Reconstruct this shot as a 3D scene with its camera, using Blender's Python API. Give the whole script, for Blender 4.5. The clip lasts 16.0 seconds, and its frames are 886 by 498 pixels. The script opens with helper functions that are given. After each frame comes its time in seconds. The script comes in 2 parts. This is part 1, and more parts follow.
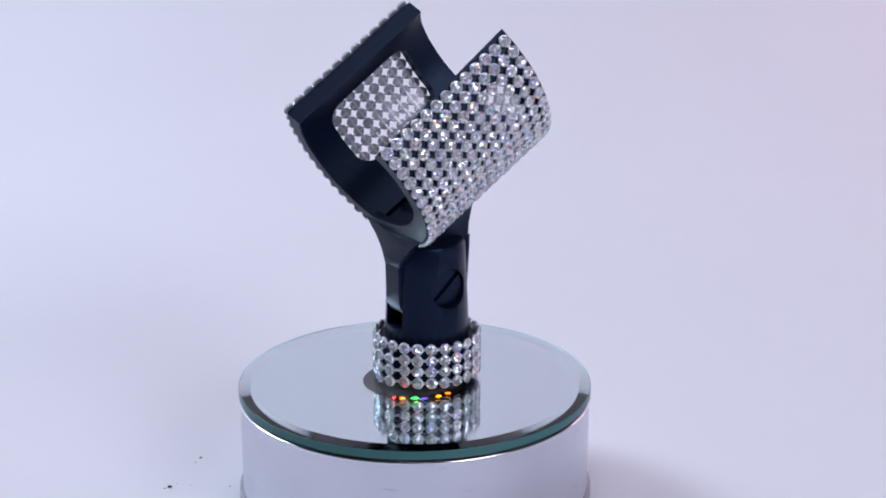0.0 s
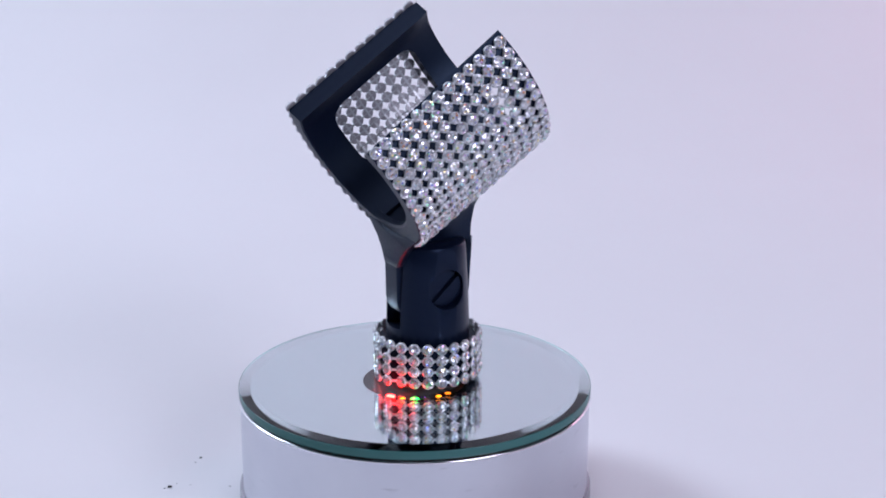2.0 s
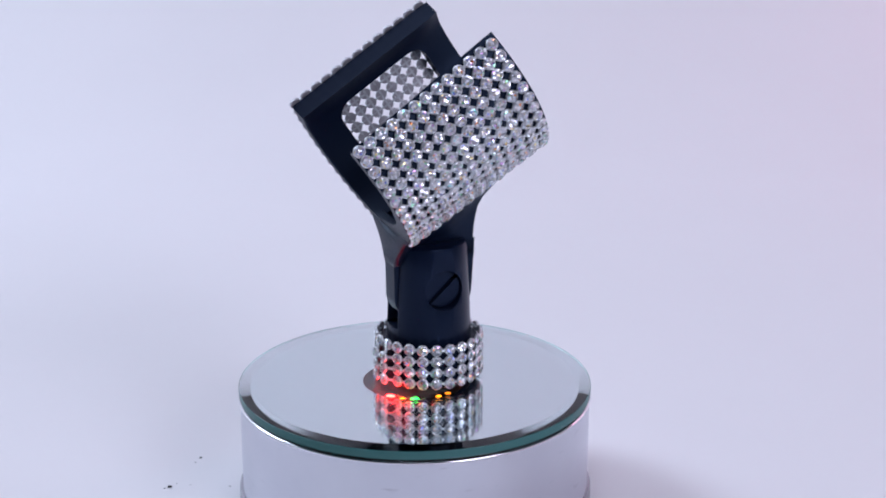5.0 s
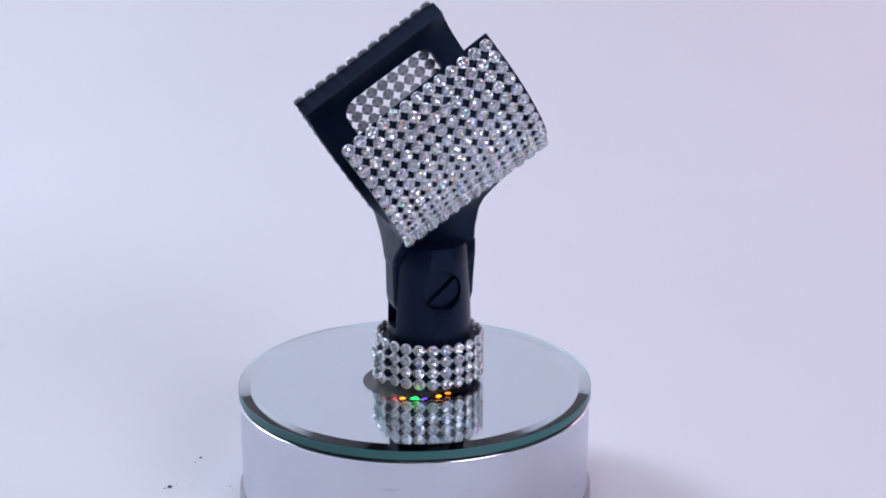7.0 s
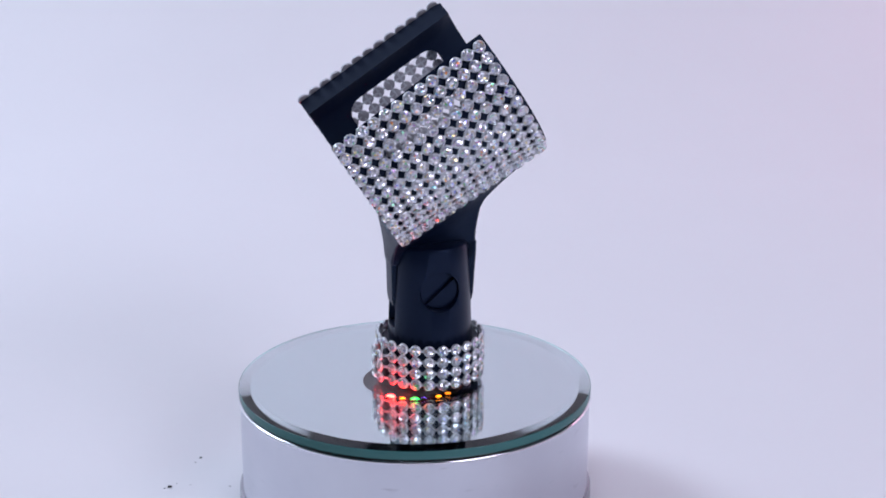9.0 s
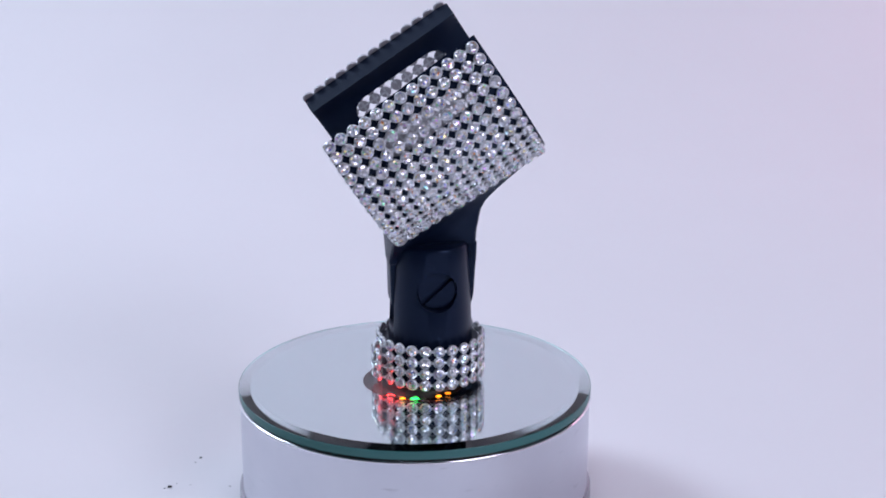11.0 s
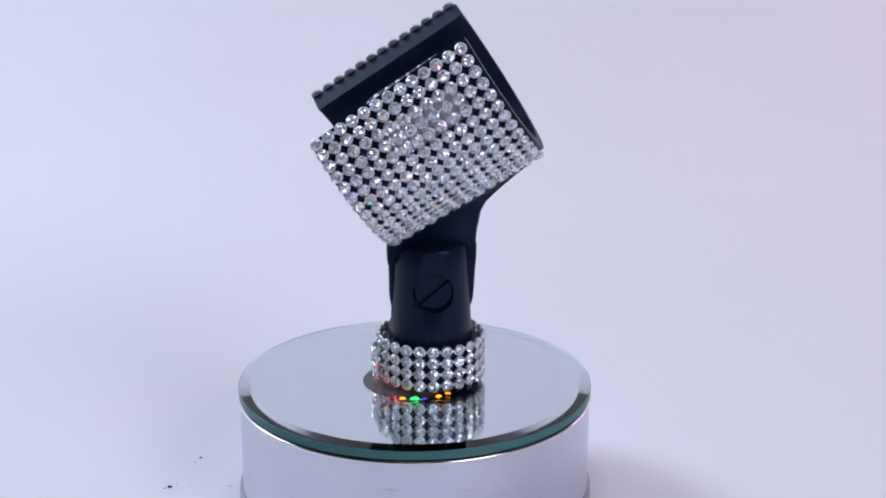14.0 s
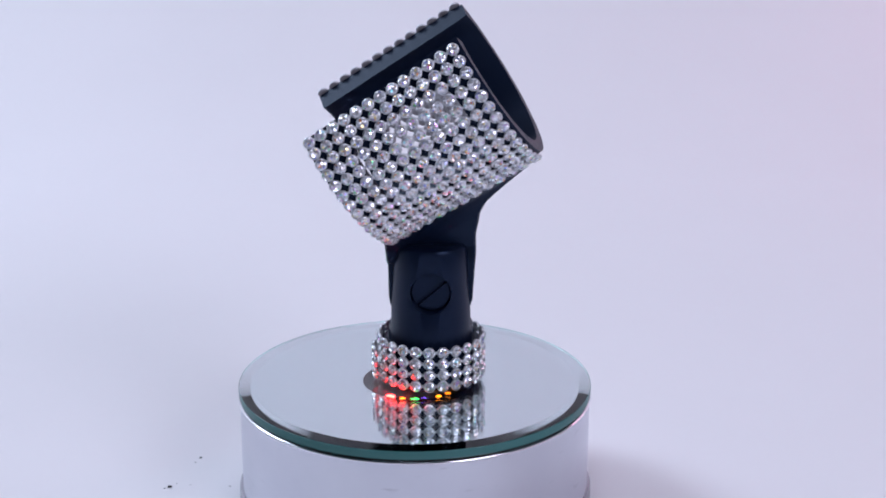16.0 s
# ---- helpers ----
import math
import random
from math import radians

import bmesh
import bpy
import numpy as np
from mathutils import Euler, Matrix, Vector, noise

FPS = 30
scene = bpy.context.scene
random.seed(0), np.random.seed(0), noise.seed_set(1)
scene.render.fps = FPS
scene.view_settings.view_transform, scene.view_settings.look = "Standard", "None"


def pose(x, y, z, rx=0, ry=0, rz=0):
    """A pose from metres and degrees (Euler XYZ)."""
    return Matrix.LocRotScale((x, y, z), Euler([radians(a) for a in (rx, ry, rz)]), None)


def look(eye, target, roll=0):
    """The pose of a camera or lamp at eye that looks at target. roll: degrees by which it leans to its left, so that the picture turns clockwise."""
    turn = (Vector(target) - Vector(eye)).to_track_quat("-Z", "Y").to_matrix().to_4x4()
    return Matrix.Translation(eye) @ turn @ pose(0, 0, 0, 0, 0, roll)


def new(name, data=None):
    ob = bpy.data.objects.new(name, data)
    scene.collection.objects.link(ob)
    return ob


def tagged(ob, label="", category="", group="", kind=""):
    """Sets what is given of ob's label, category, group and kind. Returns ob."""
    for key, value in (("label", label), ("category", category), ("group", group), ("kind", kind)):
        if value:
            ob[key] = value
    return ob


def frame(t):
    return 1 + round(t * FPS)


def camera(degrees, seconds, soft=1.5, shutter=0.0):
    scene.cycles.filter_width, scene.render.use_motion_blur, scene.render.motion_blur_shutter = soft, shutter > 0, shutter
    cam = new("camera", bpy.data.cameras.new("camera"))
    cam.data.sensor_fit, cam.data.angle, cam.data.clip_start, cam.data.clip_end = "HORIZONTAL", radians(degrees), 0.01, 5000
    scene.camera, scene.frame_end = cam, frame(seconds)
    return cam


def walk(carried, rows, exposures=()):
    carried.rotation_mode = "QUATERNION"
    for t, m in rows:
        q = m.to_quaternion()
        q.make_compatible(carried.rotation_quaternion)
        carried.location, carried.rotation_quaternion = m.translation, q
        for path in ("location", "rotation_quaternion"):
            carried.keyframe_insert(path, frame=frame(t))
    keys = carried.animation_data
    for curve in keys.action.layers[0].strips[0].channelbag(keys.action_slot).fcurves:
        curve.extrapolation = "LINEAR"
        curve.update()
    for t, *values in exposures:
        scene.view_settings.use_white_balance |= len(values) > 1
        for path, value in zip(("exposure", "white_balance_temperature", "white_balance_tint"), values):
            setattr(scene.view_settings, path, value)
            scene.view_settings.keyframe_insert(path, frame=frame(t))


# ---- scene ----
U = 0.0009            # one drawing unit of the clip and turntable, in metres
TOP = 0.0315          # height of the mirror top over the tabletop
SPIN = -2.3045        # degrees per second of the turntable

cam = camera(28.71, 16.0, soft=1.9)
EYE = (0.0, -465.235 * U, TOP + 186.334 * U)
CAMERA_POSE = pose(EYE[0], EYE[1], EYE[2], 90 - 17.577, 0, -0.9605)
walk(cam, [(0.0, CAMERA_POSE), (16.0, CAMERA_POSE)], exposures=[(0.0, 0.0), (16.0, 0.0)])

# ---- world and lights ----
world = bpy.data.worlds.new("room_air")
scene.world = world
world.use_nodes = True
world.node_tree.nodes["Background"].inputs[0].default_value = (0.62, 0.64, 0.80, 1)
world.node_tree.nodes["Background"].inputs[1].default_value = 0.10


def area(name, eye, target, size, power, color):
    data = bpy.data.lights.new(name, "AREA")
    data.shape, data.size, data.size_y = "RECTANGLE", size[0], size[1]
    data.energy, data.color = power, color
    ob = new(name, data)
    ob.matrix_world = look(eye, target)
    return ob


area("softbox_key", (-0.85, 0.56, 0.80), (0.0, 0.0, 0.02), (0.45, 0.45), 9.7, (0.71, 0.815, 0.985))
area("softbox_fill", (0.60, -0.70, 0.62), (0.05, 0.1, 0.05), (0.55, 0.40), 5.9, (0.825, 0.815, 1.0))
area("softbox_top", (-0.10, 0.05, 1.05), (0.0, 0.20, 0.0), (0.60, 0.40), 3.1, (0.79, 0.80, 1.0))

# unseen pink lamp, added to tint the paper at the right
area("pink_fill", (0.60, 0.40, 0.24), (0.20, 0.42, 0.05), (0.16, 0.16), 0.53, (1.0, 0.45, 0.66))

# ---- materials ----


def material(name):
    m = bpy.data.materials.new(name)
    m.use_nodes = True
    t = m.node_tree
    return m, t.nodes, t.links, t.nodes["Principled BSDF"]


def plain(name, color, rough=0.5, metal=0.0, grain=0.0, scale=900.0, depth=0.0002, vary=0.15, coat=0.0, spec=0.5, tint=(1, 1, 1)):
    """Principled paint with two scales of variation and a fine relief."""
    m, n, l, b = material(name)
    b.inputs["Metallic"].default_value = metal
    b.inputs["Coat Weight"].default_value = coat
    b.inputs["Specular IOR Level"].default_value = spec
    b.inputs["Specular Tint"].default_value = (*tint, 1)
    tc = n.new("ShaderNodeTexCoord")
    big, fine = n.new("ShaderNodeTexNoise"), n.new("ShaderNodeTexNoise")
    big.inputs["Scale"].default_value, fine.inputs["Scale"].default_value = scale / 25, scale
    big.inputs["Detail"].default_value, fine.inputs["Detail"].default_value = 4, 6
    mix = n.new("ShaderNodeMix")
    mix.data_type = "RGBA"
    mix.inputs["A"].default_value = (*[c * (1 - vary) for c in color], 1)
    mix.inputs["B"].default_value = (*[min(1, c * (1 + vary)) for c in color], 1)
    for q in (big, fine):
        l.new(tc.outputs["Object"], q.inputs["Vector"])
    l.new(big.outputs["Fac"], mix.inputs["Factor"])
    l.new(mix.outputs["Result"], b.inputs["Base Color"])
    r = n.new("ShaderNodeMapRange")
    r.inputs["To Min"].default_value, r.inputs["To Max"].default_value = rough * 0.8, min(1, rough * 1.2)
    l.new(fine.outputs["Fac"], r.inputs["Value"])
    l.new(r.outputs["Result"], b.inputs["Roughness"])
    if grain:
        bump = n.new("ShaderNodeBump")
        bump.inputs["Strength"].default_value, bump.inputs["Distance"].default_value = grain, depth
        l.new(fine.outputs["Fac"], bump.inputs["Height"])
        l.new(bump.outputs["Normal"], b.inputs["Normal"])
    return m


BLACK = plain("black_plastic", (0.003, 0.006, 0.018), 0.45, grain=0.22, scale=1500, spec=0.31, tint=(0.46, 0.66, 1.0))
SATIN = plain("satin_black_plastic", (0.003, 0.006, 0.018), 0.30, grain=0.06, scale=1500, spec=0.30, tint=(0.42, 0.60, 1.0))
DARK = plain("shade_black", (0.004, 0.004, 0.004), 0.8)
PAPER = plain("white_paper", (0.80, 0.79, 0.82), 0.75, grain=0.1, scale=260, vary=0.02)
WALL = plain("grey_room_paint", (0.13, 0.13, 0.145), 0.85, scale=60)
SIDE = plain("pale_room_paint", (0.36, 0.43, 0.43), 0.85, scale=60)
CHROME = plain("polished_chrome", (0.88, 0.88, 0.92), 0.16, 1.0, vary=0.04)
SETTING = plain("silvered_setting", (0.62, 0.64, 0.68), 0.36, 0.45, vary=0.06, scale=2500)
FOIL = plain("grey_foil_back", (0.42, 0.41, 0.45), 0.40, 0.55, grain=0.5, vary=0.45, scale=2500)
TEAL = plain("green_glass_edge", (0.05, 0.155, 0.15), 0.25, vary=0.15, scale=300, spec=0.25)
LIT_EDGE = plain("lit_inner_glass_edge", (0.42, 0.62, 0.62), 0.5, vary=0.1, scale=300)
DULL = plain("dull_chrome", (0.38, 0.38, 0.42), 0.25, 1.0, vary=0.08)
WELL = plain("grey_plastic", (0.06, 0.06, 0.065), 0.5)
DIRT = plain("dark_crumb", (0.05, 0.045, 0.05), 0.9)


def brushed():
    m, n, l, b = material("brushed_silver_film")
    b.inputs["Metallic"].default_value = 1.0
    b.inputs["Anisotropic"].default_value = 0.5
    tc, mp, ns = n.new("ShaderNodeTexCoord"), n.new("ShaderNodeMapping"), n.new("ShaderNodeTexNoise")
    mp.inputs["Scale"].default_value = (40, 40, 2600)
    ns.inputs["Scale"].default_value, ns.inputs["Detail"].default_value = 1.0, 5
    stain = n.new("ShaderNodeTexNoise")
    stain.inputs["Scale"].default_value, stain.inputs["Detail"].default_value = 55, 5
    l.new(tc.outputs["Object"], mp.inputs["Vector"])
    l.new(mp.outputs["Vector"], ns.inputs["Vector"])
    l.new(tc.outputs["Object"], stain.inputs["Vector"])
    # sparse dark scuffs that run round the wall
    mp2, scuff, sr = n.new("ShaderNodeMapping"), n.new("ShaderNodeTexNoise"), n.new("ShaderNodeMapRange")
    mp2.inputs["Scale"].default_value = (110, 110, 520)
    scuff.inputs["Scale"].default_value, scuff.inputs["Detail"].default_value = 1.0, 4
    sr.inputs["From Min"].default_value, sr.inputs["From Max"].default_value = 0.66, 0.76
    sr.inputs["To Min"].default_value, sr.inputs["To Max"].default_value = 0.0, 0.3
    l.new(tc.outputs["Object"], mp2.inputs["Vector"])
    l.new(mp2.outputs["Vector"], scuff.inputs["Vector"])
    l.new(scuff.outputs["Fac"], sr.inputs["Value"])
    dark = n.new("ShaderNodeMix")
    dark.data_type = "RGBA"
    dark.inputs["B"].default_value = (0.25, 0.25, 0.28, 1)
    c = n.new("ShaderNodeMix")
    c.data_type = "RGBA"
    c.inputs["A"].default_value, c.inputs["B"].default_value = (0.61, 0.63, 0.70, 1), (0.73, 0.745, 0.80, 1)
    l.new(stain.outputs["Fac"], c.inputs["Factor"])
    l.new(c.outputs["Result"], dark.inputs["A"])
    l.new(sr.outputs["Result"], dark.inputs["Factor"])
    l.new(dark.outputs["Result"], b.inputs["Base Color"])
    r = n.new("ShaderNodeMapRange")
    r.inputs["To Min"].default_value, r.inputs["To Max"].default_value = 0.28, 0.40
    l.new(ns.outputs["Fac"], r.inputs["Value"])
    l.new(r.outputs["Result"], b.inputs["Roughness"])
    bump = n.new("ShaderNodeBump")
    bump.inputs["Strength"].default_value, bump.inputs["Distance"].default_value = 0.05, 0.0001
    l.new(ns.outputs["Fac"], bump.inputs["Height"])
    l.new(bump.outputs["Normal"], b.inputs["Normal"])
    return m


BRUSHED = brushed()


def mirror(name, color, rough):
    m, n, l, b = material(name)
    b.inputs["Metallic"].default_value = 1.0
    tc, ns, r = n.new("ShaderNodeTexCoord"), n.new("ShaderNodeTexNoise"), n.new("ShaderNodeMapRange")
    ns.inputs["Scale"].default_value, ns.inputs["Detail"].default_value = 70, 8
    l.new(tc.outputs["Object"], ns.inputs["Vector"])
    r.inputs["From Min"].default_value, r.inputs["From Max"].default_value = 0.45, 0.8
    r.inputs["To Min"].default_value, r.inputs["To Max"].default_value = rough, rough + 0.05
    l.new(ns.outputs["Fac"], r.inputs["Value"])
    l.new(r.outputs["Result"], b.inputs["Roughness"])
    b.inputs["Base Color"].default_value = (*color, 1)
    return m


MIRROR = mirror("silvered_mirror", (0.90, 0.95, 0.97), 0.012)


def crystal():
    """Cut crystal over silver foil: facets that glint, tinted a little; some coloured as rainbow sparkle."""
    m, n, l, b = material("cut_crystal")
    b.inputs["Metallic"].default_value = 0.58
    b.inputs["Roughness"].default_value = 0.18
    b.inputs["Thin Film Thickness"].default_value = 480
    b.inputs["Thin Film IOR"].default_value = 1.7
    b.inputs["Coat Weight"].default_value = 0.45
    b.inputs["Coat Roughness"].default_value = 0.03
    info, ramp = n.new("ShaderNodeObjectInfo"), n.new("ShaderNodeValToRGB")
    geo, mul, white = n.new("ShaderNodeNewGeometry"), n.new("ShaderNodeMath"), n.new("ShaderNodeTexWhiteNoise")
    mul.operation = "MULTIPLY_ADD"
    mul.inputs[1].default_value = 37.0
    white.noise_dimensions = "1D"
    l.new(info.outputs["Random"], mul.inputs[0])
    l.new(geo.outputs["Random Per Island"], mul.inputs[2])
    l.new(mul.outputs["Value"], white.inputs["W"])
    ramp.color_ramp.interpolation = "CONSTANT"
    e = ramp.color_ramp.elements
    e[0].position, e[0].color = 0.0, (0.84, 0.86, 0.93, 1)
    e[1].position, e[1].color = 0.28, (0.89, 0.91, 0.94, 1)
    # from 0.86 up, saturated base colours stand in for rainbow glints
    for p, c in ((0.52, (0.74, 0.82, 0.92, 1)), (0.74, (0.90, 0.84, 0.80, 1)), (0.86, (1.0, 0.36, 0.10, 1)),
                 (0.89, (0.22, 1.0, 0.45, 1)), (0.91, (0.25, 0.35, 1.0, 1)), (0.94, (1.0, 0.85, 0.30, 1)), (0.965, (0.85, 0.40, 1.0, 1)), (0.985, (0.3, 0.9, 1.0, 1))):
        q = e.new(p)
        q.color = c
    l.new(white.outputs["Value"], ramp.inputs["Fac"])
    l.new(ramp.outputs["Color"], b.inputs["Base Color"])
    return m


CRYSTAL = crystal()


def clear(name, color, rough, alpha):
    m, n, l, b = material(name)
    b.inputs["Base Color"].default_value = (*color, 1)
    b.inputs["Roughness"].default_value = rough
    b.inputs["Transmission Weight"].default_value = alpha
    b.inputs["IOR"].default_value = 1.5
    return m


GLASS = clear("clear_float_glass", (0.92, 0.99, 0.985), 0.0, 1.0)


def glow(name, color, power):
    m, n, l, b = material(name)
    b.inputs["Base Color"].default_value = (*color, 1)
    b.inputs["Emission Color"].default_value = (*color, 1)
    b.inputs["Emission Strength"].default_value = power
    return m


# ---- mesh helpers ----


def part(name, bm, mats, parent=None, label="", smooth=40.0):
    """Links a bmesh as one mesh object under a thing or a part."""
    bmesh.ops.recalc_face_normals(bm, faces=bm.faces[:])
    me = bpy.data.meshes.new(name)
    bm.to_mesh(me)
    bm.free()
    return link(name, me, mats, parent, label, smooth)


def link(name, me, mats, parent=None, label="", smooth=40.0):
    for m in (mats if isinstance(mats, (list, tuple)) else (mats,)):
        me.materials.append(m)
    if smooth:
        me.polygons.foreach_set("use_smooth", [True] * len(me.polygons))
        me.set_sharp_from_angle(angle=radians(smooth))
    ob = new(name, me)
    if parent:
        ob.parent = parent
    if label:
        tagged(ob, label)
    return ob


def cut(target, cutters, bevel=0.0):
    """A mesh: target less the cutters; the workpieces are thrown away."""
    ob = new("workpiece", target)
    tools = []
    for c in cutters:
        k = new("workpiece", c)
        tools.append(k)
        mod = ob.modifiers.new("cut", "BOOLEAN")
        mod.object, mod.operation, mod.solver = k, "DIFFERENCE", "EXACT"
    if bevel:
        mod = ob.modifiers.new("edge", "BEVEL")
        mod.width, mod.segments, mod.limit_method, mod.angle_limit = bevel, 2, "ANGLE", radians(50)
    bpy.context.view_layer.update()
    me = bpy.data.meshes.new_from_object(ob.evaluated_get(bpy.context.evaluated_depsgraph_get()))
    for k in (ob, *tools):
        bpy.data.objects.remove(k)
    return me


def to_mesh(bm):
    bmesh.ops.recalc_face_normals(bm, faces=bm.faces[:])
    me = bpy.data.meshes.new("workpiece")
    bm.to_mesh(me)
    bm.free()
    return me


def lathe(profile, seg=96, closed=True):
    """Turns (radius, height) pairs round z; a closed profile makes a ring."""
    bm = bmesh.new()
    rings = []
    for r, z in profile:
        rings.append([bm.verts.new((r * math.cos(2 * math.pi * i / seg) * U, r * math.sin(2 * math.pi * i / seg) * U, z * U))
                      for i in range(seg)] if r > 1e-6 else [bm.verts.new((0, 0, z * U))] * seg)
    pairs = list(zip(rings, rings[1:])) + ([(rings[-1], rings[0])] if closed else [])
    for a, b in pairs:
        for i in range(seg):
            vs = []
            for v in (a[i], a[(i + 1) % seg], b[(i + 1) % seg], b[i]):
                if v not in vs:
                    vs.append(v)
            if len(vs) > 2:
                bm.faces.new(vs)
    return bm


def loft(sections):
    """A solid through closed loops of equal length, capped at both ends."""
    bm = bmesh.new()
    loops = [[bm.verts.new(Vector(p) * U) for p in s] for s in sections]
    k = len(loops[0])
    for a, b in zip(loops, loops[1:]):
        for i in range(k):
            bm.faces.new((a[i], a[(i + 1) % k], b[(i + 1) % k], b[i]))
    bm.faces.new(loops[0])
    bm.faces.new(loops[-1][::-1])
    return bm


def add_to(bm, other):
    me = bpy.data.meshes.new("workpiece")
    other.to_mesh(me)
    other.free()
    bm.from_mesh(me)
    bpy.data.meshes.remove(me)
    return bm


# ---- the setting: white paper sweep in a dim room ----


def sweep():
    """White seamless paper: flat under the turntable, curving up behind it."""
    bm = bmesh.new()
    path = [(-0.9, 0.0), (-0.4, 0.0), (0.0, 0.0), (0.30, 0.0)]
    for i in range(1, 17):
        a = math.pi / 2 * i / 16
        path.append((0.30 + 0.35 * math.sin(a), 0.35 - 0.35 * math.cos(a)))
    path += [(0.65, 0.62)]
    # the sheet's underside, half a millimetre behind its face
    path += [(y + 0.0005, z - 0.0005) for y, z in reversed(path)]
    bm.faces.new([bm.verts.new((-1.45, y, z)) for y, z in path])
    out = bmesh.ops.extrude_face_region(bm, geom=bm.faces[:])
    for v in out["geom"]:
        if isinstance(v, bmesh.types.BMVert):
            v.co.x = 1.45
    ob = part("backdrop", bm, PAPER, smooth=60)
    return tagged(ob, "seamless white paper sweep under and behind turntable", "backdrop", kind="structure")


def slab(name, lo, hi, mat, label, category):
    bm = bmesh.new()
    bmesh.ops.create_cube(bm, size=1)
    for v in bm.verts:
        v.co = Vector([lo[i] if v.co[i] < 0 else hi[i] for i in range(3)])
    return tagged(part(name, bm, mat, smooth=0), label, category, kind="structure")


sweep()
slab("floor", (-1.6, -1.8, -0.06), (1.6, 1.4, -0.0006), WALL, "dim grey floor under the paper", "floor")
slab("wall_north", (-1.6, 1.4, -0.06), (1.6, 1.5, 1.8), WALL, "plain dim grey wall", "wall")
slab("wall_south", (-1.6, -1.9, -0.06), (1.6, -1.8, 1.8), WALL, "plain dim grey wall", "wall")
slab("wall_west", (-1.7, -1.9, -0.06), (-1.6, 1.5, 1.8), SIDE, "plain pale grey-green wall", "wall")
slab("wall_east", (1.6, -1.9, -0.06), (1.7, 1.5, 1.8), SIDE, "plain pale grey-green wall", "wall")
slab("ceiling", (-1.7, -1.9, 1.8), (1.7, 1.5, 1.9), WALL, "plain dim grey ceiling", "ceiling")

# ---- the turntable ----
WINDOW_R = 15.0
BACK = -1.9           # depth of the silvering under the glass top
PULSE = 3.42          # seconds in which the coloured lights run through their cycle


def build_turntable():
    table = new("turntable")
    table.matrix_world = pose(-0.3 * U, 0, TOP)
    tagged(table, "silver display turntable with a mirror top on white paper", "turntable")
    drum = part("drum", lathe([(49.8, -3.8), (50.3, -4.1), (50.3, -34.4), (46, -34.4), (46, -10), (18, -10), (18, -4.1), (17.4, -3.8)]),
                BRUSHED, table, "brushed silver side wall with faint scuffs")
    part("rim", lathe([(49.5, -3.5), (50.2, -3.52), (50.55, -3.68), (50.72, -3.95), (50.6, -4.3), (50.2, -4.5), (49.5, -4.3)]), CHROME, drum, "thin polished chrome rim", 60)
    part("foot_ring", lathe([(50.35, -31), (51.1, -31.3), (51.3, -32), (51.3, -34.6), (50.9, -35), (47, -35), (47, -33)]), DULL, table, "polished base ring")
    # near-black colour stands in for the shade in the gap under the glass
    part("gap_shade_plate", lathe([(50.0, -2.96), (50.0, -3.49), (20, -3.49), (20, -2.2), (49.8, -2.2)]), DARK, table, "plate coloured near-black for the shade in the gap")
    part("light_well", lathe([(0, -4.4), (16.6, -4.4), (16.6, BACK - 0.1), (17.6, BACK - 0.1), (17.6, -9), (0, -9)], 64, False), WELL, table, "grey plastic well of small lights")
    # glass top and bevel over the silvered back
    bm = lathe([(0, 0), (20, 0), (46.9, 0), (50.5, -0.53)], 200, False)
    bm.normal_update()
    for f in bm.faces:
        if f.normal.z < 0:
            f.normal_flip()
    me = bpy.data.meshes.new("mirror_plate")
    bm.to_mesh(me)
    bm.free()
    glass = link("mirror_plate", me, GLASS, table, "round clear glass top of the mirror", 2)
    glass.visible_shadow = False
    part("silvering", lathe([(WINDOW_R, BACK), (50.4, BACK), (50.4, BACK - 0.2), (WINDOW_R, BACK - 0.2)], 160), MIRROR, glass, "silvered mirror back", 30)
    edge = lathe([(50.47, -0.52), (50.56, -0.58), (50.62, -0.72), (50.62, -2.75), (50.45, -2.95), (50.3, -2.95), (50.38, -0.58)], 200)
    for f in edge.faces:
        c = f.calc_center_median()
        # inner face coloured pale, standing in for light that passes through the edge
        f.material_index = 1 if math.hypot(c.x, c.y) < 50.37 * U and c.z > -2.9 * U else 0
    part("glass_edge", edge, (TEAL, LIT_EDGE), glass, "green glass edge")
    return table, glass


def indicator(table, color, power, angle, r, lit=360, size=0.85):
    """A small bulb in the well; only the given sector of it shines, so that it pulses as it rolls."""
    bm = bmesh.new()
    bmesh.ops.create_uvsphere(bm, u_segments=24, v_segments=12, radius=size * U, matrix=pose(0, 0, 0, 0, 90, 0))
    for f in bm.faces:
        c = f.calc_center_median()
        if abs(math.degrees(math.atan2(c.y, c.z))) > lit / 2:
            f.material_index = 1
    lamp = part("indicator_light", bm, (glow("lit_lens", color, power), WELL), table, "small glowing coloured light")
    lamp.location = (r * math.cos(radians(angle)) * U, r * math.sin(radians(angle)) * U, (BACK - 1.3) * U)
    # added black cup; stops the bulb's glow when its lit side faces down
    socket = part("socket", lathe([(size + 0.1, 0), (size + 0.35, 0), (size + 0.35, -2.2), (0, -2.2), (0, -1.9), (size + 0.1, -1.9)], 24, False), DARK, table, "black light-blocking cup added round a bulb")
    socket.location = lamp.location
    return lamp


# ---- the microphone clip ----
BETA = radians(33.5)
CB, SB = math.cos(BETA), math.sin(BETA)
YC, NC, R_OUT, R_IN = -2.0, 67.0, 27.5, 23.2
A0, A1 = 15.8, 64.6


def cradle_point(a, y, n):
    """From along, across and up of the tilted cradle to the clip's own space."""
    return Vector((a * CB - n * SB - 0.55, y, a * SB + n * CB))


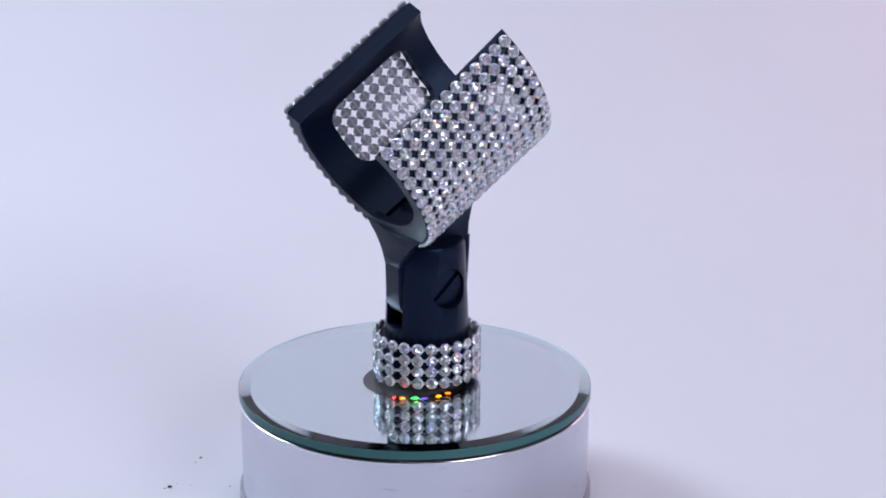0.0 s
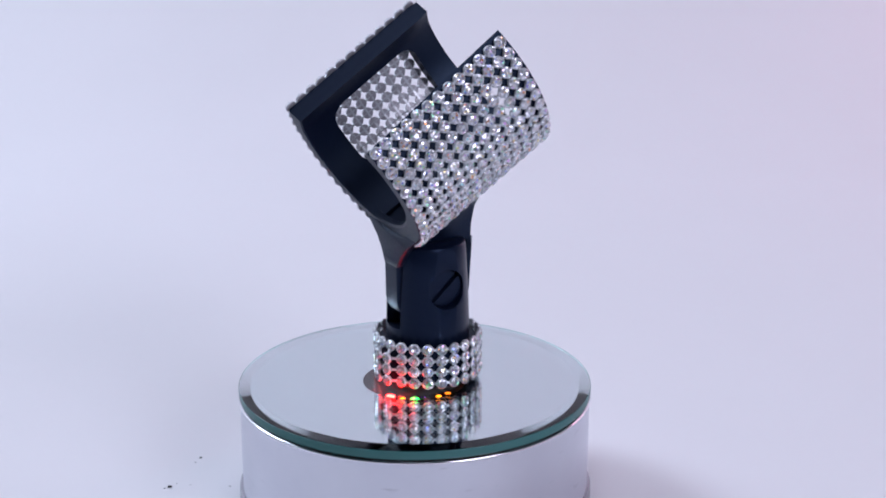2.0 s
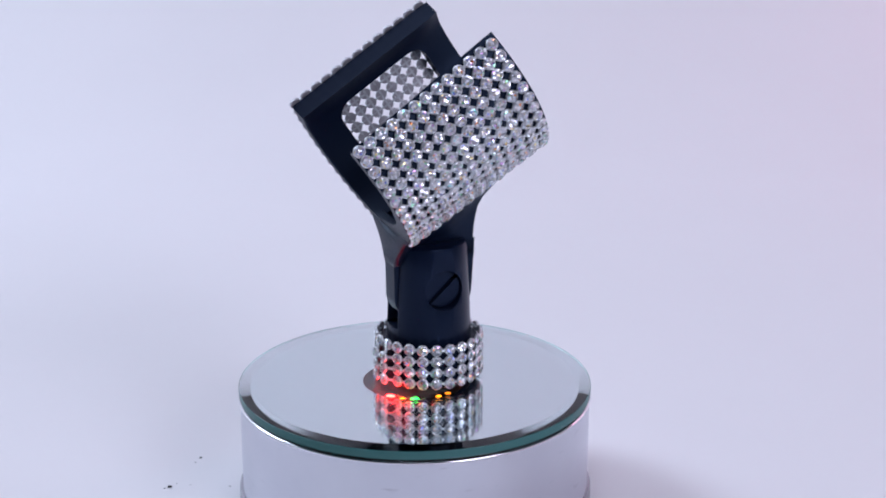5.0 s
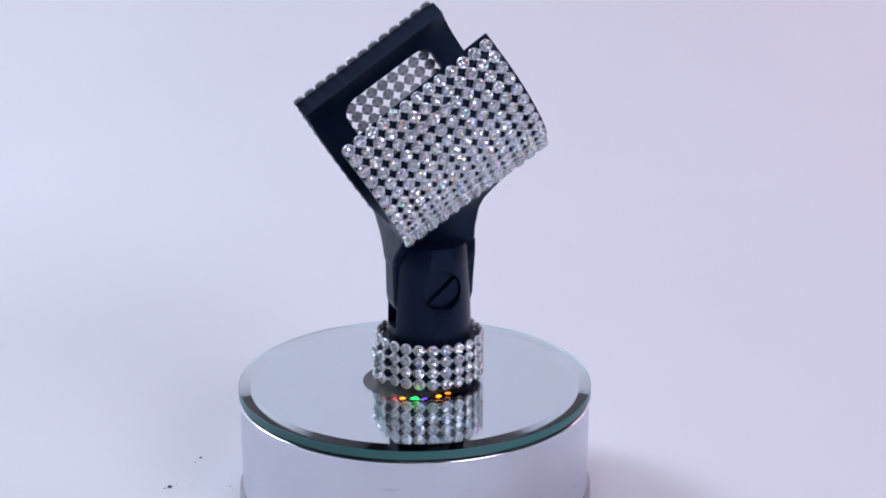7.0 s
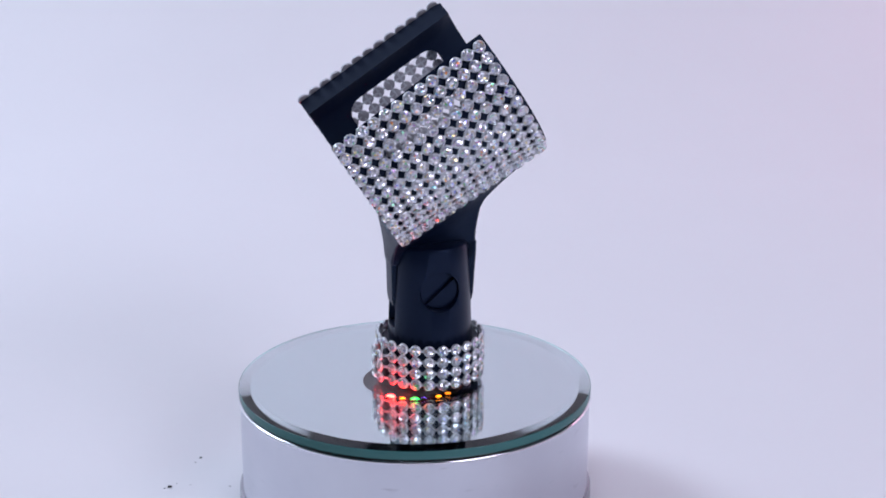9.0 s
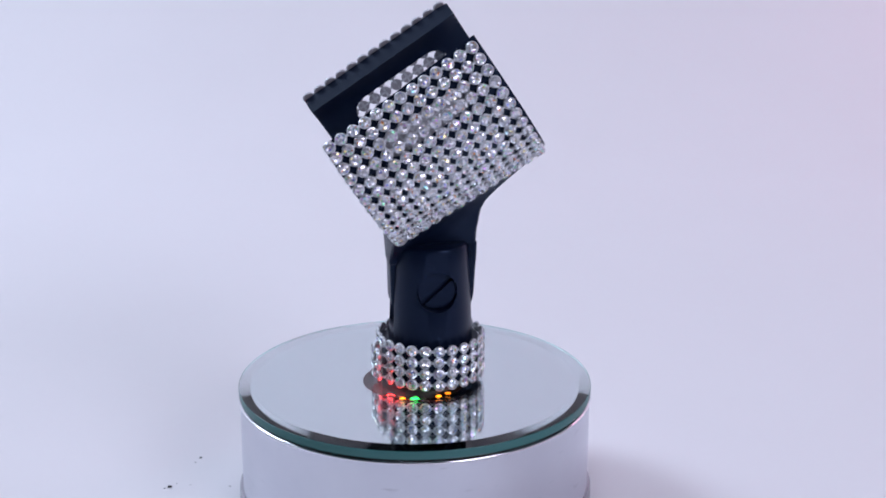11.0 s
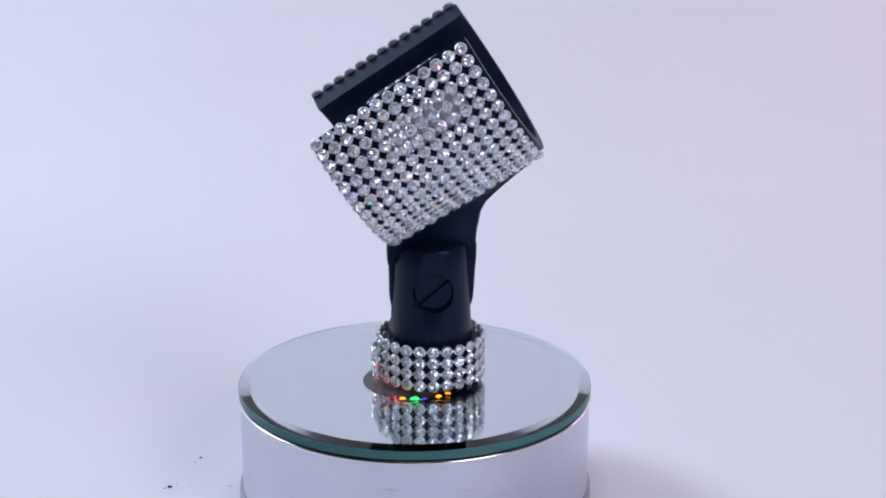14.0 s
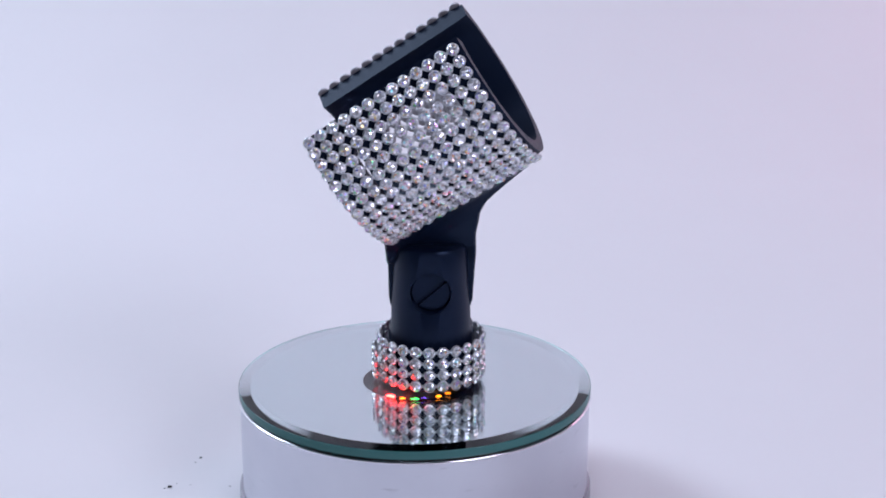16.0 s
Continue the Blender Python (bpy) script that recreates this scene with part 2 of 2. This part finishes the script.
def taper(a):
    return 1.0 - 0.01 * (a - 17) / 46


def ring(a, r, deg):
    """A point of the cradle's round section; 0 is the screw's side, 90 the top."""
    f = radians(deg - 0.5)
    low = deg if deg > -90 else -180 - deg
    snug = 0.06 - 0.05 * min(1, max(0, (a - A0) / (A1 - A0)))
    r *= 1 - snug * min(1, max(0, (-8 - low) / 57))
    y = -r * math.cos(f) * taper(a)
    return cradle_point(a + 0.025 * y, YC + y, NC + r * math.sin(f))


def pocket_mesh():
    """The shallow pocket at the low end of the cradle's bottom."""
    degs = [-108 + 3 * k for k in range(14)]
    return to_mesh(loft([[ring(a, R_IN - 4, d) for d in degs] + [ring(a, R_IN + 1.3, d) for d in reversed(degs)] for a in (18.4, 24, 30)]))


def cradle_mesh():
    sections = []
    # a low flange stands inward at the cradle's lower mouth
    steps = [(A0, 0.35, 2.2), (A0 + 0.4, 0.0, 2.6), (A0 + 2.2, 0.0, 2.6), (A0 + 2.4, 0.0, 0.0)]
    steps += [(A0 + (A1 - A0) * i / 16, 0.35 if i == 16 else 0.0, 0.0) for i in range(1, 17)]
    for a, end, flange in steps:
        near = 31.5 + 3.0 * (a - A0) / (A1 - A0)
        degs = [near - (near + 214.5) * k / 72 for k in range(73)]
        mouth = [flange * max(0, 1 - ((d + 65) / 50) ** 2) for d in degs]
        thick = [max(0, 1 - min(abs(d - near), abs(d + 214.5)) / 14) for d in degs]
        loop = [ring(a, R_OUT - end, d) for d in degs] + [ring(a, R_IN + end - k - m, d) for d, k, m in reversed(list(zip(degs, thick, mouth)))]
        sections.append(loop)
    body = to_mesh(loft(sections))
    cutters = []
    for side in (0, 1):
        bm = bmesh.new()
        outline = []
        a_lo, a_hi, d_lo, d_hi, rr = 25.5, 56.5, -34.5, 16.5, 5.0
        for ca, cd, start in ((a_hi - rr, d_hi, 0), (a_lo + rr, d_hi, 90), (a_lo + rr, d_lo, 180), (a_hi - rr, d_lo, 270)):
            for k in range(7):
                f = radians(start + 15 * k)
                s = 1 if cd == d_hi else -1
                outline.append((ca + rr * math.cos(f), cd - s * rr * 2.3 + rr * 2.3 * math.sin(f)))
        # longer edges follow the curve of the wall
        fine = []
        for p, q in zip(outline, outline[1:] + outline[:1]):
            m = max(1, int(max(abs(p[0] - q[0]) / 5, abs(p[1] - q[1]) / 5)))
            fine += [(p[0] + (q[0] - p[0]) * k / m, p[1] + (q[1] - p[1]) * k / m) for k in range(m)]
        loops = []
        for r in (R_IN - 4, R_OUT + 4):
            loops.append([bm.verts.new(ring(a, r, d if side == 0 else 180 - d) * U) for a, d in fine])
        k = len(fine)
        for i in range(k):
            bm.faces.new((loops[0][i], loops[0][(i + 1) % k], loops[1][(i + 1) % k], loops[1][i]))
        caps = [bm.faces.new(loops[0]), bm.faces.new(loops[1][::-1])]
        bmesh.ops.triangulate(bm, faces=caps)
        cutters.append(to_mesh(bm))
    cutters.append(pocket_mesh())
    return cut(body, cutters, 0.35 * U)


def bore_mesh():
    """The room that the cradle holds clear for a microphone."""
    return to_mesh(loft([[ring(a, R_IN, 360 * k / 72) for k in range(72)] for a in (A0 - 12, A1 + 12)]))


def keel_mesh():
    """The neck that flows from the cradle down into the flat tongue."""
    flare = [(24.0, 31.9), (27.2, 33.7), (30.0, 35.9), (31.9, 37.8), (34.2, 40.0), (36.0, 43.0), (37.0, 47.0), (37.8, 51.4), (38.6, 57.0), (39.5, 61.5), (42.0, 63.4), (45.5, 63.4)]
    sections = []
    for n, a_hi in flare:
        a_lo = max(A0 + 0.1 - max(0, 45.5 - n) * 0.66, (35.5 - CB * n) / SB)
        k = min(1, max(0, (n - 33) / 12.5))
        hw = 3.6 + 11.0 * k ** 2.1
        c = 0.8
        loop = [(a_lo + c, -hw), (a_hi - c, -hw), (a_hi, -hw + c), (a_hi, hw - c), (a_hi - c, hw), (a_lo + c, hw), (a_lo, hw - c), (a_lo, -hw + c)]
        sections.append([cradle_point(a, YC * k + y, n) for a, y in loop])
    body = cut(to_mesh(loft(sections)), [pocket_mesh(), bore_mesh()], 0.25 * U)
    bm = bmesh.new()
    bm.from_mesh(body)
    # flat tongue round the pivot
    outline = [(-11.9, 41), (-12.0, 37), (-11.9, 32), (-11.8, 25.5), (-11.4, 23.4), (-10.2, 21.6), (-5, 20.6), (0.5, 20.4),
               (6, 20.6), (10.2, 21.6), (11.4, 23.4), (11.9, 25.5), (12.3, 32), (12.7, 37), (12.8, 41)]
    add_to(bm, loft([[(x * s, y, 30 + (z - 30) * s) for x, z in outline] for y, s in ((-3.6, 0.97), (-3.2, 1), (3.2, 1), (3.6, 0.97))]))
    return bm


def barrel_mesh():
    prof = [(0, 0.02), (11.6, 0.02), (12.0, 0.4), (12.0, 14), (11.7, 24), (11.2, 34), (10.9, 40.0), (10.5, 41.0), (9.6, 41.5), (0, 41.5)]
    body = to_mesh(lathe(prof, 72, False))
    tools = []
    slot = loft([[(x, -3.9, z), (x, 3.9, z), (x, 3.9, 60), (x, -3.9, 60)] for x, z in ((-14, 17), (14, 17))])
    tools.append(to_mesh(slot))
    # recess for the screw and the flat land over it
    bm = bmesh.new()
    bmesh.ops.create_cone(bm, cap_ends=True, segments=40, radius1=5.7 * U, radius2=5.7 * U, depth=9.6 * U,
                          matrix=pose(0.3 * U, -12.2 * U, 29 * U, 90, 0, 0))
    tools.append(to_mesh(bm))
    flat = loft([[(x, -10.55, z), (x, -14, z), (x, -14, 45), (x, -10.55, 45)] for x, z in ((-3.6, 29), (4.0, 29))])
    tools.append(to_mesh(flat))
    return cut(body, tools, 0.3 * U)


def screw_bm():
    bm = lathe([(0, 0), (5.2, 0), (5.55, -0.3), (5.55, -5), (0, -5)], 40, False)
    body = to_mesh(bm)
    slot = loft([[(x, -0.7, -2.0), (x, 0.7, -2.0), (x, 0.7, 2), (x, -0.7, 2)] for x in (-7, 7)])
    return cut(body, [to_mesh(slot)])


def stone_mesh(seed):
    """One round cut crystal in its silver cup; the cup's back is at z = 0."""
    bm = bmesh.new()
    k = 12
    rng = random.Random(seed + 20)

    def at(r, z, i, n):
        return Vector((r * U * math.cos(2 * math.pi * i / n), r * U * math.sin(2 * math.pi * i / n), z * U))

    def circle(r, z):
        return [bm.verts.new(at(r, z, i, k)) for i in range(k)]

    def band(a, b, mat):
        for i in range(k):
            f = bm.faces.new((a[i], a[(i + 1) % k], b[(i + 1) % k], b[i]))
            f.material_index = mat
            f.smooth = True

    def facet(*corners):
        """A cut face of its own, tilted a little off true."""
        m = sum(corners, Vector()) / len(corners)
        tip = Vector((rng.uniform(-0.57, 0.57), rng.uniform(-0.57, 0.57), 0))
        bm.faces.new([bm.verts.new(c + Vector((0, 0, (c - m).dot(tip)))) for c in corners]).material_index = 1

    back, side, lip, inner = circle(1.72, 0), circle(1.88, 0.35), circle(1.82, 0.85), circle(1.55, 1.02)
    f = bm.faces.new(back[::-1])
    f.material_index = 2
    band(back, side, 2)
    band(side, lip, 0)
    band(lip, inner, 0)
    girdle = [at(1.55, 1.0, i, 12) for i in range(12)]
    mid = [at(1.10, 1.22, i + 0.5, 12) for i in range(12)]
    table_edge = [at(0.60, 1.30, i, 6) for i in range(6)]
    heart = Vector((0, 0, 1.22 * U))
    for i in range(12):
        facet(girdle[i], girdle[(i + 1) % 12], mid[i])
        facet(mid[i], girdle[(i + 1) % 12], mid[(i + 1) % 12])
    for i in range(6):
        a, b = table_edge[i], table_edge[(i + 1) % 6]
        facet(mid[(2 * i - 1) % 12], mid[2 * i], a)
        facet(mid[2 * i], mid[2 * i + 1], b, a)
        facet(a, b, heart)
    bm.normal_update()
    for f in bm.faces:
        if f.material_index == 1 and f.normal.z < 0:
            f.normal_flip()
    me = bpy.data.meshes.new("rhinestone")
    bm.to_mesh(me)
    bm.free()
    for m in (SETTING, CRYSTAL, FOIL):
        me.materials.append(m)
    return me


STONES = [stone_mesh(k) for k in range(4)]
SPOTS = random.Random(7)


def place(center, normal, along):
    """A pose with z along normal and x near along, a little uneven."""
    z = (normal + Vector([SPOTS.uniform(-0.05, 0.05) for _ in range(3)])).normalized()
    y = z.cross(along).normalized()
    x = y.cross(z)
    m = Matrix((x, y, z)).transposed().to_4x4()
    m.translation = (center + Vector([SPOTS.uniform(-0.06, 0.06) for _ in range(3)])) * U
    return m @ pose(0, 0, 0, 0, 0, SPOTS.choice((0, 30, 60, 90)) + SPOTS.uniform(-8, 8))


def bar(bm, p, q, w=0.44):
    """A thin link between two neighbouring cups."""
    d = (q - p).normalized()
    s = d.orthogonal().normalized()
    t = d.cross(s)
    loops = [[bm.verts.new((c + s * w * math.cos(k * math.pi / 2) + t * w * math.sin(k * math.pi / 2)) * U) for k in range(4)] for c in (p, q)]
    for i in range(4):
        bm.faces.new((loops[0][i], loops[0][(i + 1) % 4], loops[1][(i + 1) % 4], loops[1][i]))


def stone_sheet(name, points, normals, along, closed, parent, label, size=1.0):
    """A net of rhinestones: rows of centers with their outward normals, held by links."""
    bm = bmesh.new()
    rows, cols = len(points), len(points[0])
    for i in range(rows):
        for j in range(cols):
            lift = normals[i][j] * 0.3
            if i + 1 < rows:
                bar(bm, points[i][j] + lift, points[i + 1][j] + lift)
            if j + 1 < cols or closed:
                bar(bm, points[i][j] + lift, points[i][(j + 1) % cols] + lift)
    net = part(name, bm, SETTING, parent, label)
    for i in range(rows):
        for j in range(cols):
            s = new("rhinestone", SPOTS.choice(STONES))
            s.parent = net
            s.matrix_local = place(points[i][j], normals[i][j], along(normals[i][j])) @ Matrix.Scale(size, 4)
    return net


CLIP_XY = (3.2, 3.0)
CLIP_TURN = 34.4


def clip_pose(t):
    turn = SPIN * t
    c, s = math.cos(radians(turn)), math.sin(radians(turn))
    x, y = CLIP_XY
    return pose((c * x - s * y) * U, (s * x + c * y) * U, TOP, 0, 0, CLIP_TURN + turn)


def build_clip():
    clip = new("microphone_clip")
    clip.matrix_world = clip_pose(0)
    tagged(clip, "black plastic microphone clip covered with clear rhinestones on mirror", "microphone clip")
    cradle = link("cradle", cradle_mesh(), BLACK, clip, "black plastic open cradle with side windows", 24)
    part("neck", keel_mesh(), BLACK, clip, "black plastic neck and tongue", 28)
    link("barrel", barrel_mesh(), SATIN, clip, "black threaded socket barrel", 35)
    screw = link("pivot_screw", screw_bm(), SATIN, clip, "black slotted screw", 35)
    screw.matrix_local = pose(0.3 * U, -8.9 * U, 29 * U, 90, 0, 0) @ pose(0, 0, 0, 0, 0, 41)
    axis = cradle_point(1, 0, 0)
    for side in (0, 1):
        pts, nrm = [], []
        for i in range(13):
            a = 17.3 + 45.0 * i / 12
            row, nr = [], []
            for j in range(15):
                d = (28.5 if side == 0 else 33.6) - (95.0 + 6.0 * i / 12) * j / 14
                d = d if side == 0 else 180 - d
                p, q = ring(a, R_OUT + 0.25, d), ring(a, R_OUT + 1.25, d)
                row.append(p)
                nr.append((q - p).normalized())
            pts.append(row)
            nrm.append(nr)
        stone_sheet("rhinestone_net", pts, nrm, lambda n: axis, False, clip, "net of clear crystals in silver cups", 0.91)
    # band round the foot of the barrel
    collar = part("collar", lathe([(11.8, 1.2), (13.7, 1.2), (14.0, 1.5), (14.0, 12.2), (13.7, 12.5), (11.8, 12.5)], 72), BLACK, clip, "black collar under the crystals")
    pts, nrm = [], []
    for i in range(4):
        z = 2.9 + 3.35 * i
        row, nr = [], []
        for j in range(24):
            f = 2 * math.pi * j / 24
            n = Vector((math.cos(f), math.sin(f), 0))
            bulge = 1.5 if i < 3 and 170 < math.degrees(f) < 200 else 0.0
            row.append(n * (14.4 + bulge) + Vector((0, 0, z)))
            nr.append(n)
        pts.append(row)
        nrm.append(nr)
    stone_sheet("rhinestone_band", pts, nrm, lambda n: Vector((0, 0, 1)), True, clip, "band of clear crystals in silver cups", 0.89)
    return clip


table, mirror_plate = build_turntable()
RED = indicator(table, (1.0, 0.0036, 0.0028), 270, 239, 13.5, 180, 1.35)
GREEN = indicator(table, (0.01, 0.8, 0.10), 5, 270, 13.6, 270, 1.25)
BLUE = indicator(table, (0.16, 0.05, 1.0), 3, 281, 13.6, 130)
for color, angle, r, power in (((1.0, 0.28, 0.01), 300, 13.4, 4.0), ((1.0, 0.25, 0.01), 315, 13.2, 2.0), ((1.0, 0.30, 0.01), 255, 13.6, 3.6)):
    indicator(table, color, power, angle, r)
clip = build_clip()


def crumb(x, y, size, seed):
    bm = bmesh.new()
    bmesh.ops.create_icosphere(bm, subdivisions=2, radius=size)
    rng = random.Random(seed)
    for v in bm.verts:
        v.co *= rng.uniform(0.6, 1.2)
        v.co.z *= 0.4
    ob = part("crumb", bm, DIRT, None)
    ob.location = (x, y, size * 0.3)
    return tagged(ob, "tiny dark crumb of dirt on white paper", "dirt", group="crumbs on the paper")


for x, y, size, seed in ((-0.0656, 0.0017, 0.00062, 1), (-0.0595, 0.0203, 0.00045, 2), (-0.0606, 0.0173, 0.00022, 3), (-0.0640, 0.0040, 0.0002, 4),
                         (-0.0497, 0.0020, 0.00024, 5), (-0.0602, 0.0030, 0.00016, 6), (-0.0668, 0.0010, 0.0003, 7)):
    crumb(x, y, size, seed)


def motions():
    walk(clip, [(float(t), clip_pose(t)) for t in range(17)])
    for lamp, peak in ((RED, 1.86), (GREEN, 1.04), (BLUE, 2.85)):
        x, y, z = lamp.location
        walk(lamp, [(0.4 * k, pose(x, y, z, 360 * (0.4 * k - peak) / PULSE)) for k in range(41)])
    walk(mirror_plate, [(float(t), pose(0, 0, 0, 0, 0, SPIN * t)) for t in range(17)])


motions()
